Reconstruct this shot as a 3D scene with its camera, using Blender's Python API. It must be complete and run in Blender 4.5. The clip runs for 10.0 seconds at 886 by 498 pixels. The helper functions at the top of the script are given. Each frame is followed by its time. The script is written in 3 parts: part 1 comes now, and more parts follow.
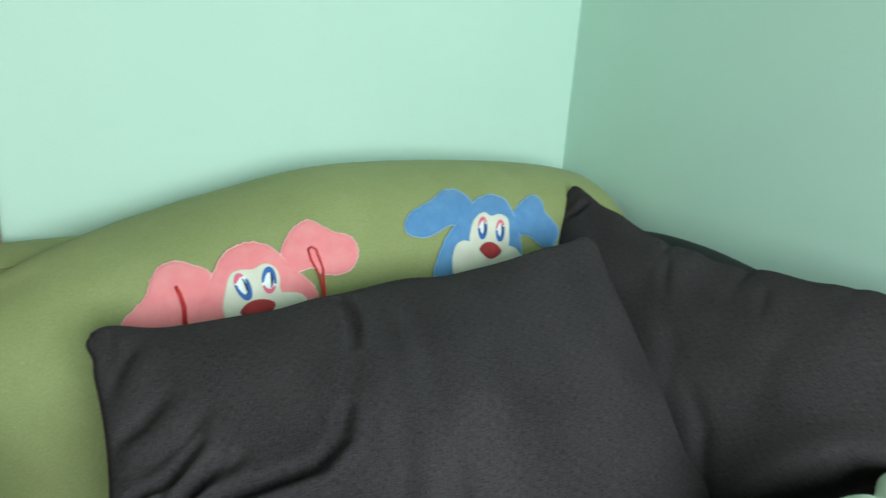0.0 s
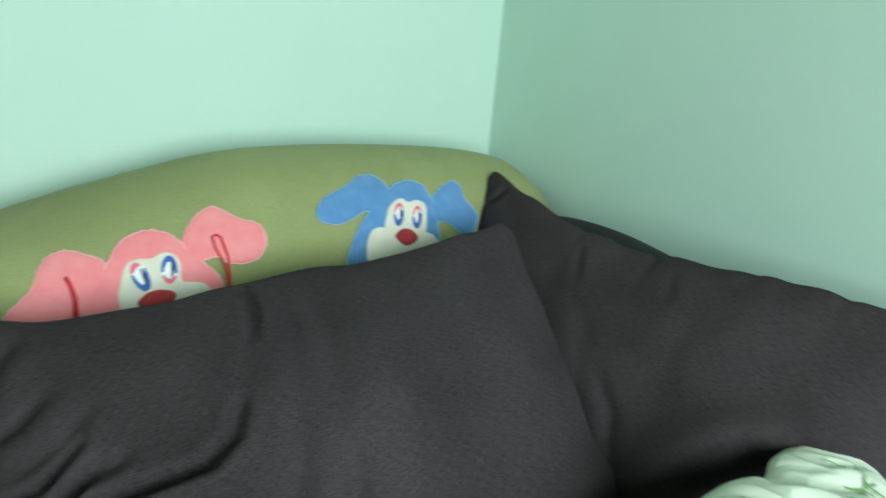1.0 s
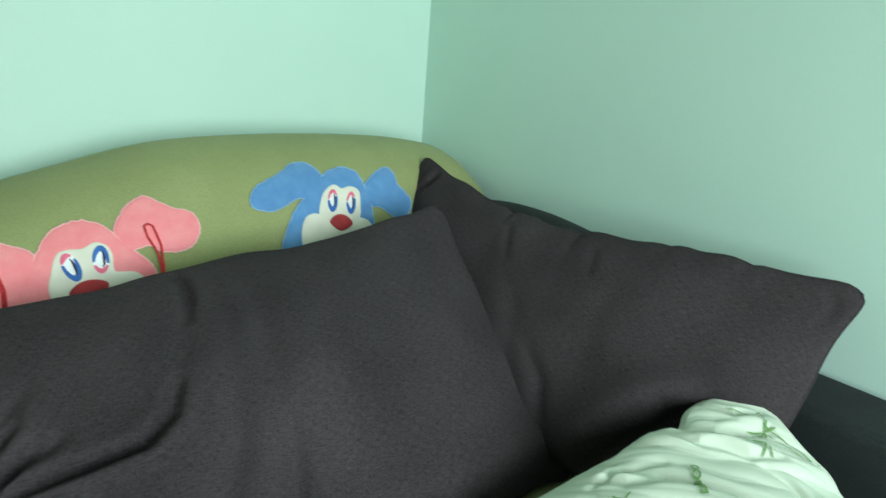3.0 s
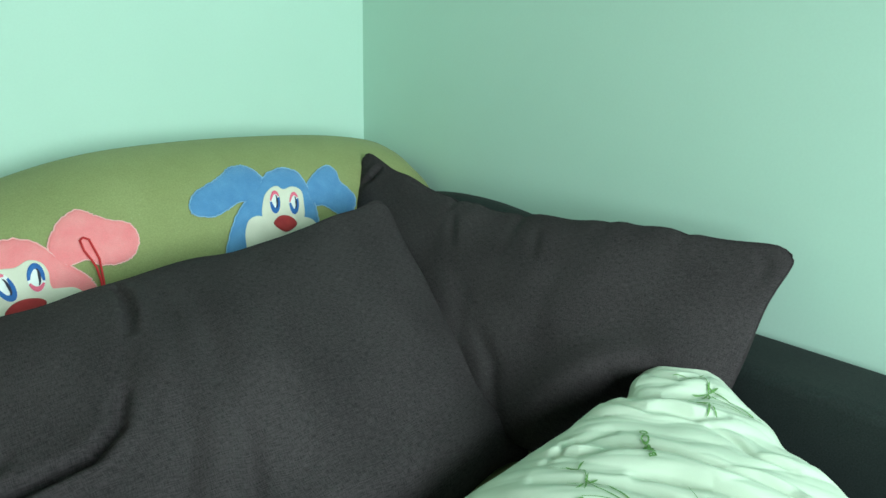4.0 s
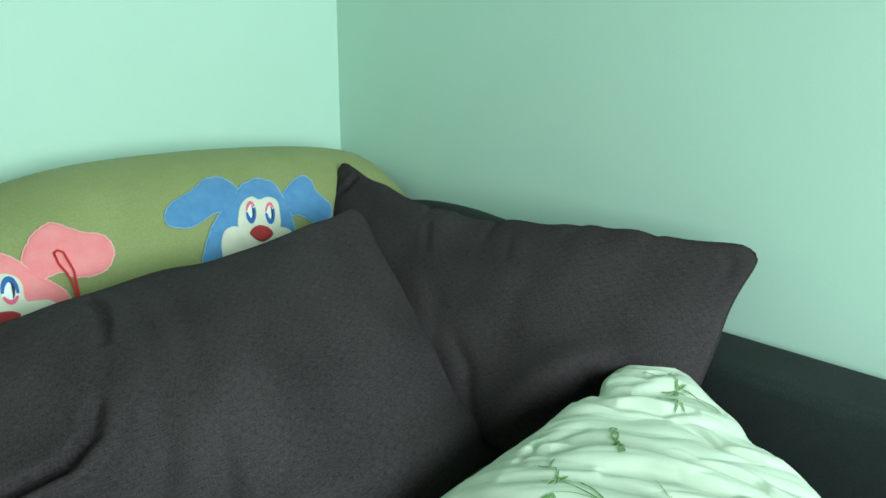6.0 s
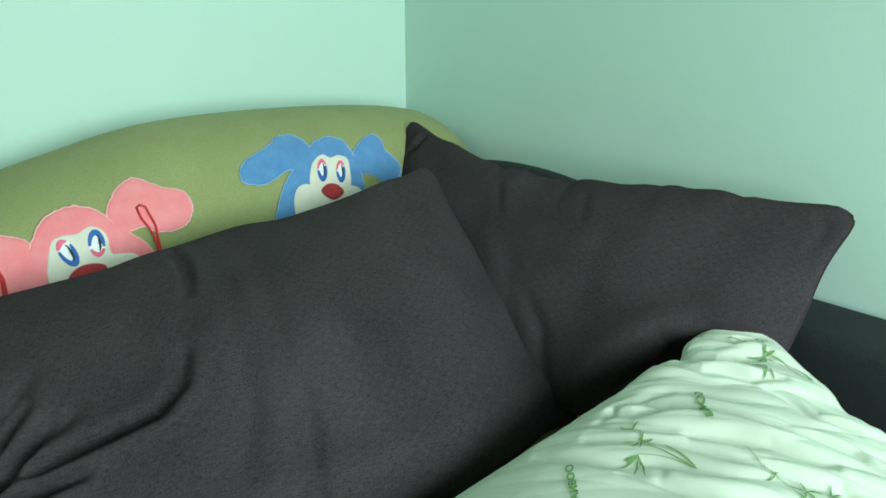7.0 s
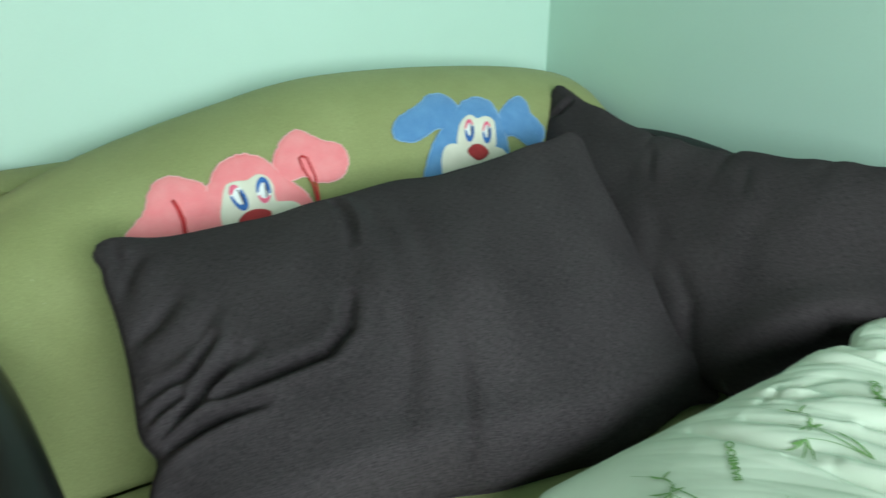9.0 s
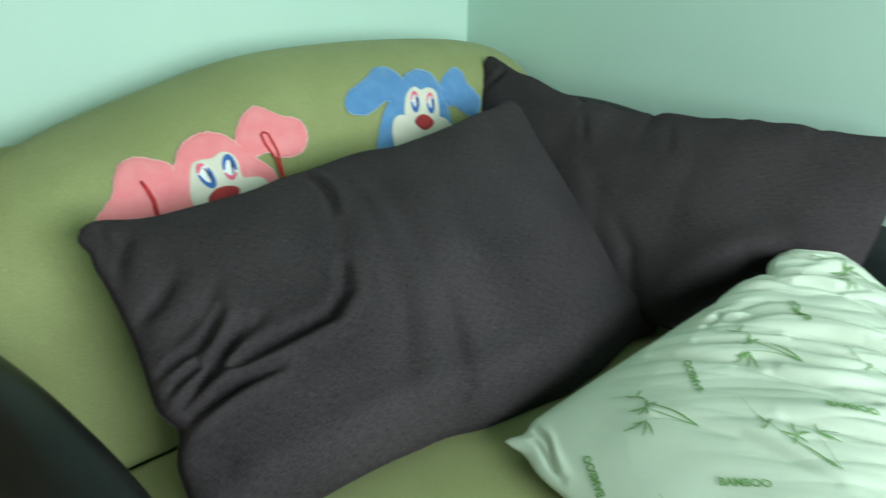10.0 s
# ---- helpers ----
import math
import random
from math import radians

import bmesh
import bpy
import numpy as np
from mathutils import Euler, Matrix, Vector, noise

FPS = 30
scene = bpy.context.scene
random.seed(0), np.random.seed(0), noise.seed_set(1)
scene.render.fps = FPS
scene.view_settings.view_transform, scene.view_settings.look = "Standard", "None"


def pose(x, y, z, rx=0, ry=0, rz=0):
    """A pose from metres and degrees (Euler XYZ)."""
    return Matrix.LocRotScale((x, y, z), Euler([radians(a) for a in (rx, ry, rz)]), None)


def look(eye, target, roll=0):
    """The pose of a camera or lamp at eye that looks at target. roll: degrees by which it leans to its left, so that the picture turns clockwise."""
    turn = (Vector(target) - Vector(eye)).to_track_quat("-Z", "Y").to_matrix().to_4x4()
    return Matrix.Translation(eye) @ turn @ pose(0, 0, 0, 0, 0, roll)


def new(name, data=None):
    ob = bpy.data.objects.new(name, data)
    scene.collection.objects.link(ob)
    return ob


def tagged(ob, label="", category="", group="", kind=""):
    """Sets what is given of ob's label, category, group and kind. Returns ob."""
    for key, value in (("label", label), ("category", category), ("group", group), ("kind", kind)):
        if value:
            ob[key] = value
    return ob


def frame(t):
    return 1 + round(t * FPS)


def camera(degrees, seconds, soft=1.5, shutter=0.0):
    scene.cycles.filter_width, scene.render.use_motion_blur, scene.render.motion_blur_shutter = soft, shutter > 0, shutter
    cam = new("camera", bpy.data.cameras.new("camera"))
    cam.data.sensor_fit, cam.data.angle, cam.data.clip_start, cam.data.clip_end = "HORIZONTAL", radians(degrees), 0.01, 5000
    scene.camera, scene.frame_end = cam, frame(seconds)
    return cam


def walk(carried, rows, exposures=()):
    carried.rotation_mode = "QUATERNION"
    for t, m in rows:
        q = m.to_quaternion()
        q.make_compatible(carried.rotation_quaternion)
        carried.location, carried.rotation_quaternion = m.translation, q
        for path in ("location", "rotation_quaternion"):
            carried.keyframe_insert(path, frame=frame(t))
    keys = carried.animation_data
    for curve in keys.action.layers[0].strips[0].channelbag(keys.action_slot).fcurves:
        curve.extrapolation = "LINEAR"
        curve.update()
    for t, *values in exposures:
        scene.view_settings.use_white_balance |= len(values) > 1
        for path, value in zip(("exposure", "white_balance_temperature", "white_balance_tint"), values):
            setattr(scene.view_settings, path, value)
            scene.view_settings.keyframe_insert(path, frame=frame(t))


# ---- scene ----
cam = camera(66.7, 10.0, shutter=0.35)
PATH = [
    (0, (-0.979, -1.155, 1.0), (0.001, 0.495, 0.437), 4.0),
    (0.2, (-0.973, -1.148, 1.002), (-0.154, 0.363, 0.466), 4.3),
    (0.5, (-0.964, -1.137, 1.006), (0.008, 0.491, 0.369), 5.6),
    (0.8, (-0.941, -1.154, 1.006), (-0.024, 0.294, 0.456), 5.7),
    (1, (-0.925, -1.166, 1.006), (0.179, 0.39, 0.404), 5.2),
    (1.2, (-0.924, -1.173, 1.006), (0.176, 0.141, 0.456), 4.1),
    (1.5, (-0.923, -1.184, 1.007), (0.266, 0.302, 0.392), 3.2),
    (1.8, (-0.942, -1.194, 1.008), (0.085, 0.19, 0.487), 4.3),
    (2, (-0.954, -1.2, 1.009), (0.176, 0.352, 0.446), 4.1),
    (2.2, (-0.953, -1.206, 1.006), (0.086, 0.188, 0.539), 4.7),
    (2.5, (-0.952, -1.214, 1.002), (0.223, 0.324, 0.497), 4.7),
    (3, (-0.93, -1.209, 0.996), (0.3, 0.25, 0.398), 4.7),
    (3.2, (-0.914, -1.216, 1.004), (0.346, 0.209, 0.389), 4.0),
    (4.5, (-0.925, -1.234, 0.981), (0.431, 0.124, 0.418), 0.6),
    (5, (-0.919, -1.247, 0.986), (0.498, 0.065, 0.462), 0.7),
    (6.3, (-0.922, -1.251, 0.984), (0.41, 0.116, 0.385), 1.4),
    (6.5, (-0.941, -1.229, 0.976), (0.371, 0.139, 0.34), 1.9),
    (7, (-0.939, -1.221, 0.971), (0.293, 0.21, 0.312), 0.3),
    (7.2, (-0.941, -1.227, 0.962), (0.14, 0.041, 0.281), 1.2),
    (7.3, (-0.943, -1.229, 0.958), (0.129, 0.033, 0.253), 2.0),
    (7.5, (-0.945, -1.235, 0.949), (0.238, 0.142, 0.108), 3.3),
    (8, (-0.932, -1.241, 0.951), (0.268, 0.107, 0.088), 2.3),
    (8.2, (-0.933, -1.24, 0.956), (0.146, -0.028, 0.178), 1.5),
    (8.5, (-0.934, -1.239, 0.964), (0.237, 0.139, 0.107), -0.5),
    (8.7, (-0.96, -1.218, 0.964), (0.06, 0.084, 0.255), -0.4),
    (8.8, (-0.973, -1.208, 0.965), (0.003, 0.14, 0.279), 0.6),
    (9, (-0.999, -1.187, 0.965), (-0.021, 0.387, 0.212), 0.8),
    (9.2, (-1.036, -1.182, 0.967), (-0.216, 0.27, 0.289), 0.9),
    (9.3, (-1.054, -1.179, 0.967), (-0.255, 0.286, 0.293), 0.4),
    (9.5, (-1.091, -1.174, 0.969), (-0.112, 0.397, 0.211), 0.9),
    (9.7, (-1.106, -1.173, 0.974), (-0.157, 0.186, 0.272), 0.2),
    (9.8, (-1.114, -1.172, 0.977), (-0.122, 0.144, 0.254), -0.0),
    (10, (-1.129, -1.171, 0.982), (0.099, 0.171, 0.152), 1.4),
]
TINTS = [(0, 0.0, 6500, 10), (3.2, 0.0, 6470, 8), (4.3, 0.0, 6350, -3), (5.2, 0.0, 6350, -3), (6.5, 0.0, 6400, 1), (7.0, 0.0, 6430, 3), (7.5, 0.0, 6440, 3), (8.0, 0.0, 6440, 2), (8.5, 0.0, 6490, 9), (10, 0.0, 6480, 8)]
walk(cam, [(t, look(eye, target, roll)) for t, eye, target, roll in PATH], TINTS)

# ---- light ----
world = bpy.data.worlds.new("world")
scene.world = world
world.use_nodes = True
bg = world.node_tree.nodes["Background"]
sky = world.node_tree.nodes.new("ShaderNodeTexSky")
sky.sky_type, sky.sun_disc = "NISHITA", False
sky.sun_elevation, sky.sun_rotation = radians(40), radians(200)
world.node_tree.links.new(sky.outputs["Color"], bg.inputs["Color"])
bg.inputs["Strength"].default_value = 0.12


def area_lamp(name, m, sx, sy, watts, colour):
    data = bpy.data.lights.new(name, "AREA")
    data.shape, data.size, data.size_y, data.energy, data.color = "RECTANGLE", sx, sy, watts, colour
    ob = new(name, data)
    ob.matrix_world = m
    return ob


# daylight through the window behind the camera
WIN = dict(x0=-1.42, x1=-0.22, z0=0.60, z1=1.64)
area_lamp("window_light", look((-0.82, -2.47, 1.12), (-0.66, -0.1, 0.80)), 1.16, 1.0, 46, (0.845, 0.965, 0.985))


# ---- materials ----
def material(name):
    m = bpy.data.materials.new(name)
    m.use_nodes = True
    return m, m.node_tree, m.node_tree.nodes["Principled BSDF"]


def add(tree, kind, **inputs):
    n = tree.nodes.new("ShaderNode" + kind)
    for key, value in inputs.items():
        n.inputs[key.replace("_", " ")].default_value = value
    return n


def ramp(tree, a, b, lo=0.3, hi=0.7):
    n = tree.nodes.new("ShaderNodeValToRGB")
    n.color_ramp.elements[0].position, n.color_ramp.elements[0].color = lo, (*a, 1)
    n.color_ramp.elements[1].position, n.color_ramp.elements[1].color = hi, (*b, 1)
    return n


def surface(name, dark, light, scale=6.0, fine=900.0, grain=0.12, bump=0.15, dist=0.001, rough=0.8, sheen=0.0, stretch=(1, 1, 1), coat=0.0, gloss=0.5, specks=0.0):
    """A mottled base colour with a fine grain that also gives relief."""
    m, tree, bsdf = material(name)
    link = tree.links.new
    co = tree.nodes.new("ShaderNodeTexCoord")
    mp = add(tree, "Mapping", Scale=stretch)
    link(co.outputs["Object"], mp.inputs["Vector"])
    broad = add(tree, "TexNoise", Scale=scale, Detail=5.0, Roughness=0.6)
    small = add(tree, "TexNoise", Scale=fine, Detail=3.0, Roughness=0.7)
    link(co.outputs["Object"], broad.inputs["Vector"])
    link(mp.outputs["Vector"], small.inputs["Vector"])
    cr = ramp(tree, dark, light)
    link(broad.outputs["Fac"], cr.inputs["Fac"])
    g = ramp(tree, (1 - grain,) * 3, (1 + grain,) * 3, 0.25, 0.75)
    link(small.outputs["Fac"], g.inputs["Fac"])
    mix = tree.nodes.new("ShaderNodeMix")
    mix.data_type, mix.blend_type = "RGBA", "MULTIPLY"
    mix.inputs["Factor"].default_value = 1.0
    link(cr.outputs["Color"], mix.inputs["A"])
    link(g.outputs["Color"], mix.inputs["B"])
    out = mix.outputs["Result"]
    if specks:
        vo = add(tree, "TexVoronoi", Scale=95.0, Randomness=1.0)
        link(co.outputs["Object"], vo.inputs["Vector"])
        dot = ramp(tree, (specks,) * 3, (0, 0, 0), 0.05, 0.10)
        link(vo.outputs["Distance"], dot.inputs["Fac"])
        pick = ramp(tree, (0, 0, 0), (1, 1, 1), 0.55, 0.62)
        link(broad.outputs["Fac"], pick.inputs["Fac"])
        lint = tree.nodes.new("ShaderNodeMath")
        lint.operation = "MULTIPLY"
        link(dot.outputs["Color"], lint.inputs[0]), link(pick.outputs["Color"], lint.inputs[1])
        over = tree.nodes.new("ShaderNodeMix")
        over.data_type = "RGBA"
        over.inputs["B"].default_value = (0.55, 0.58, 0.40, 1)
        link(lint.outputs[0], over.inputs["Factor"]), link(out, over.inputs["A"])
        out = over.outputs["Result"]
    link(out, bsdf.inputs["Base Color"])
    bp = add(tree, "Bump", Strength=bump, Distance=dist)
    link(small.outputs["Fac"], bp.inputs["Height"])
    link(bp.outputs["Normal"], bsdf.inputs["Normal"])
    bsdf.inputs["Roughness"].default_value = rough
    bsdf.inputs["Specular IOR Level"].default_value = gloss
    bsdf.inputs["Sheen Weight"].default_value = sheen
    bsdf.inputs["Coat Weight"].default_value = coat
    return m


wall_paint = surface("mint_wall_paint", (0.53, 0.74, 0.64), (0.56, 0.77, 0.67), 3, 260, 0.02, 0.12, 0.0008, 0.7)
green_cloth = surface("olive_green_upholstery", (0.262, 0.292, 0.122), (0.305, 0.335, 0.15), 9, 500, 0.18, 0.45, 0.001, 0.9, 0.08, gloss=0.15, specks=0.6)


def woven(name, dark, light, gloss=0.1):
    """A heathered plain weave: long flecks along both threads of the cover."""
    m, tree, bsdf = material(name)
    link = tree.links.new
    uv = tree.nodes.new("ShaderNodeTexCoord").outputs["UV"]
    heights = []
    for scale in ((95, 900, 1), (1000, 140, 1)):
        mp = add(tree, "Mapping", Scale=scale)
        link(uv, mp.inputs["Vector"])
        nz = add(tree, "TexNoise", Scale=1.0, Detail=3.0, Roughness=0.65)
        link(mp.outputs["Vector"], nz.inputs["Vector"])
        heights.append(nz.outputs["Fac"])
    both = tree.nodes.new("ShaderNodeMath")
    both.operation = "ADD"
    link(heights[0], both.inputs[0]), link(heights[1], both.inputs[1])
    broad = add(tree, "TexNoise", Scale=6.0, Detail=2.0, Roughness=0.5)
    link(uv, broad.inputs["Vector"])
    cr = ramp(tree, dark, light, 0.35, 0.65)
    link(broad.outputs["Fac"], cr.inputs["Fac"])
    g = ramp(tree, (0.52, 0.53, 0.53), (1.70, 1.63, 1.66), 0.36, 0.64)
    half = tree.nodes.new("ShaderNodeMath")
    half.operation = "MULTIPLY"
    half.inputs[1].default_value = 0.5
    link(both.outputs[0], half.inputs[0]), link(half.outputs[0], g.inputs["Fac"])
    mix = tree.nodes.new("ShaderNodeMix")
    mix.data_type, mix.blend_type = "RGBA", "MULTIPLY"
    mix.inputs["Factor"].default_value = 1.0
    link(cr.outputs["Color"], mix.inputs["A"]), link(g.outputs["Color"], mix.inputs["B"])
    link(mix.outputs["Result"], bsdf.inputs["Base Color"])
    bp = add(tree, "Bump", Strength=0.012, Distance=0.0003)
    link(both.outputs[0], bp.inputs["Height"]), link(bp.outputs["Normal"], bsdf.inputs["Normal"])
    bsdf.inputs["Roughness"].default_value, bsdf.inputs["Specular IOR Level"].default_value = 0.9, gloss
    return m


dark_cloth = woven("charcoal_woven_cloth", (0.0325, 0.0280, 0.0297), (0.0450, 0.0388, 0.0410))
side_cloth = surface("dark_green_grey_cloth", (0.020, 0.026, 0.026), (0.027, 0.034, 0.033), 10, 500, 0.35, 0.5, 0.001, 0.9, 0.03, gloss=0.1)
cotton = surface("pale_green_cotton", (0.57, 0.65, 0.53), (0.63, 0.71, 0.585), 7, 900, 0.03, 0.15, 0.0005, 0.85, 0.1)
print_green = surface("green_print", (0.12, 0.27, 0.07), (0.18, 0.34, 0.11), 60, 900, 0.1, 0.1, 0.0005, 0.85)
pink_plush = surface("pink_plush", (0.96, 0.25, 0.275), (0.98, 0.335, 0.35), 40, 1100, 0.12, 0.6, 0.002, 0.95, 0.2)
blue_plush = surface("blue_plush", (0.085, 0.245, 0.52), (0.13, 0.32, 0.60), 40, 1100, 0.14, 0.6, 0.002, 0.95, 0.25)
cream_plush = surface("cream_plush", (0.72, 0.70, 0.58), (0.80, 0.78, 0.66), 40, 1100, 0.06, 0.5, 0.002, 0.95, 0.3)
white_thread = surface("white_thread", (0.80, 0.82, 0.82), (0.88, 0.9, 0.9), 60, 1500, 0.05, 0.4, 0.001, 0.6)
blue_thread = surface("blue_thread", (0.01, 0.09, 0.36), (0.02, 0.14, 0.45), 80, 1500, 0.15, 0.5, 0.001, 0.5)
pink_thread = surface("pink_thread", (0.75, 0.10, 0.20), (0.85, 0.18, 0.28), 80, 1500, 0.15, 0.5, 0.001, 0.5)
black_thread = surface("black_thread", (0.01, 0.01, 0.03), (0.02, 0.02, 0.05), 80, 1500, 0.1, 0.4, 0.001, 0.5)
red_cloth = surface("red_cloth", (0.32, 0.016, 0.022), (0.44, 0.03, 0.033), 60, 1200, 0.12, 0.5, 0.001, 0.75, 0.2)
red_cord = surface("red_cord", (0.50, 0.015, 0.022), (0.62, 0.03, 0.035), 60, 1200, 0.12, 0.5, 0.001, 0.7)
leather = surface("black_leather", (0.010, 0.011, 0.011), (0.016, 0.017, 0.017), 12, 500, 0.1, 0.25, 0.0006, 0.28, gloss=0.1)
wood = surface("varnished_pine", (0.33, 0.17, 0.048), (0.43, 0.24, 0.08), 5, 60, 0.22, 0.1, 0.0005, 0.4, stretch=(6, 6, 0.35), coat=0.3)
floor_wood = surface("laminate_floor", (0.20, 0.11, 0.05), (0.28, 0.16, 0.08), 4, 60, 0.2, 0.1, 0.0005, 0.4, stretch=(1, 8, 1))
white_paint = surface("white_paint", (0.78, 0.78, 0.76), (0.82, 0.82, 0.80), 4, 300, 0.02, 0.05, 0.0005, 0.5)


# ---- building helpers ----
def part(name, bm, mat, parent=None, label="", smooth=True):
    me = bpy.data.meshes.new(name)
    bmesh.ops.recalc_face_normals(bm, faces=bm.faces)
    bm.to_mesh(me)
    bm.free()
    if smooth:
        me.polygons.foreach_set("use_smooth", [True] * len(me.polygons))
    me.materials.append(mat)
    ob = new(name, me)
    ob.parent = parent
    if label:
        ob["label"] = label
    return ob


def block(x0, x1, y0, y1, z0, z1, bevel=0.0, seg=3):
    bm = bmesh.new()
    bmesh.ops.create_cube(bm, size=1, matrix=Matrix.Translation(((x0 + x1) / 2, (y0 + y1) / 2, (z0 + z1) / 2)) @ Matrix.Diagonal((x1 - x0, y1 - y0, z1 - z0, 1)))
    if bevel:
        bmesh.ops.bevel(bm, geom=bm.edges[:], offset=bevel, segments=seg, profile=0.5, affect="EDGES")
    return bm


def grid_mesh(points, wrap_u=False):
    """A sheet of quads through a 2D array of points."""
    bm = bmesh.new()
    vs = [[bm.verts.new(p) for p in row] for row in points]
    n = len(vs)
    for i in range(n if wrap_u else n - 1):
        a, b = vs[i], vs[(i + 1) % n]
        for j in range(len(a) - 1):
            bm.faces.new((a[j], a[j + 1], b[j + 1], b[j]))
    return bm


def smooth_curve(keys, s):
    """Catmull-Rom through (s, value) pairs; the values are numbers or tuples."""
    keys = [(k, np.atleast_1d(np.array(v, float))) for k, v in keys]
    i = max(0, min(len(keys) - 2, sum(1 for k, _ in keys if k <= s) - 1))
    (k1, p1), (k2, p2) = keys[i], keys[i + 1]
    k0, p0 = keys[i - 1] if i else (2 * k1 - k2, 2 * p1 - p2)
    k3, p3 = keys[i + 2] if i + 2 < len(keys) else (2 * k2 - k1, 2 * p2 - p1)
    t = max(0.0, min(1.0, (s - k1) / (k2 - k1)))
    m1, m2 = (p2 - p0) / (k2 - k0) * (k2 - k1), (p3 - p1) / (k3 - k1) * (k2 - k1)
    v = (2 * t**3 - 3 * t**2 + 1) * p1 + (t**3 - 2 * t**2 + t) * m1 + (3 * t**2 - 2 * t**3) * p2 + (t**3 - t**2) * m2
    return float(v[0]) if len(v) == 1 else v


def tube(points, radius, seg=8):
    """A round cord through the points; radius is one number or a function of 0 to 1."""
    pts = [Vector(p) for p in points]
    rings = []
    for i, p in enumerate(pts):
        d = (pts[min(i + 1, len(pts) - 1)] - pts[max(i - 1, 0)]).normalized()
        side = d.cross(Vector((0.31, 0.83, 0.47))).normalized()
        up = d.cross(side)
        r = radius(i / (len(pts) - 1)) if callable(radius) else radius
        rings.append([p + r * (math.cos(a) * side + math.sin(a) * up) for a in [2 * math.pi * k / seg for k in range(seg)]])
    bm = bmesh.new()
    vs = [[bm.verts.new(q) for q in ring] for ring in rings]
    for a, b in zip(vs, vs[1:]):
        for k in range(seg):
            bm.faces.new((a[k], a[(k + 1) % seg], b[(k + 1) % seg], b[k]))
    bm.faces.new(vs[0]), bm.faces.new(vs[-1])
    return bm


# ---- the room ----
ROOM_X0, ROOM_Y0, ROOM_H = -3.4, -2.5, 2.6
tagged(part("floor", block(ROOM_X0, 0, ROOM_Y0, 0, -0.1, 0), floor_wood, smooth=False), "brown wood laminate floor", "floor", kind="structure")
tagged(part("ceiling", block(ROOM_X0, 0, ROOM_Y0, 0, ROOM_H, ROOM_H + 0.1), white_paint, smooth=False), "plain white ceiling", "ceiling", kind="structure")
tagged(part("wall_north", block(ROOM_X0, 0.15, 0, 0.15, -0.1, ROOM_H + 0.1), wall_paint, smooth=False), "matt mint green painted plaster wall", "wall", kind="structure")
tagged(part("wall_east", block(0, 0.15, ROOM_Y0, 0, -0.1, ROOM_H + 0.1), wall_paint, smooth=False), "matt mint green painted plaster wall", "wall", kind="structure")
tagged(part("wall_west", block(ROOM_X0 - 0.15, ROOM_X0, ROOM_Y0, 0.15, -0.1, ROOM_H + 0.1), wall_paint, smooth=False), "matt mint green painted plaster wall", "wall", kind="structure")
south = new("wall_south")
tagged(south, "matt mint green wall with a window opening", "wall", kind="structure")
for x0, x1, z0, z1 in ((ROOM_X0 - 0.15, WIN["x0"], -0.1, ROOM_H + 0.1), (WIN["x1"], 0.15, -0.1, ROOM_H + 0.1),
                       (WIN["x0"], WIN["x1"], -0.1, WIN["z0"]), (WIN["x0"], WIN["x1"], WIN["z1"], ROOM_H + 0.1)):
    part("wall_panel", block(x0, x1, ROOM_Y0 - 0.15, ROOM_Y0, z0, z1), wall_paint, south, smooth=False)

# ---- the sofa ----
SEAT = 0.42
TOP = [(-1.137, 0.615), (-1.120, 0.640), (-1.077, 0.676), (-1.014, 0.704), (-0.964, 0.720), (-0.90, 0.735), (-0.827, 0.757), (-0.74, 0.780), (-0.66, 0.800),
       (-0.58, 0.811), (-0.44, 0.815), (-0.31, 0.812), (-0.20, 0.805), (-0.12, 0.794), (-0.07, 0.780), (-0.03, 0.745)]
SIDE = [(0.0, (-0.475, 0.0)), (0.14, (-0.405, 0.22)), (0.32, (-0.340, 0.48)), (0.48, (-0.290, 0.72)), (0.60, (-0.252, 0.885)),
        (0.69, (-0.205, 0.965)), (0.79, (-0.145, 1.0)), (0.87, (-0.10, 0.990)), (0.94, (-0.055, 0.945)), (1.0, (-0.03, 0.83))]


def table(values, t):
    """A value between the even steps of a list, t from 0 to 1."""
    k = max(0.0, min(1.0, t)) * (len(values) - 1)
    i = min(int(k), len(values) - 2)
    return values[i] + (values[i + 1] - values[i]) * (k - i)


SIDE_Y, SIDE_H = zip(*[smooth_curve(SIDE, k / 300) for k in range(301)])
TOP_Z = [smooth_curve(TOP, -1.137 + 1.137 * k / 400) for k in range(401)]
SIDE_Y, SIDE_H = [float(v) for v in SIDE_Y], [float(v) for v in SIDE_H]


def back_point(x, s):
    """A point of the arched backrest's front and top: s runs from the seat (0) to the wall (1)."""
    y, h, top = table(SIDE_Y, s), table(SIDE_H, s), table(TOP_Z, (x + 1.137) / 1.137)
    e = max(0.0, 1 - (x + 1.137) / 0.05)
    if s > 0.69:
        y = -0.205 + (y + 0.205) * (1 - 0.62 * min(1.0, max(0.0, (-0.90 - x) / 0.15)))
    return Vector((x, y * (1 - 0.13 * e**2), SEAT - 0.01 + h * (top - SEAT + 0.01)))


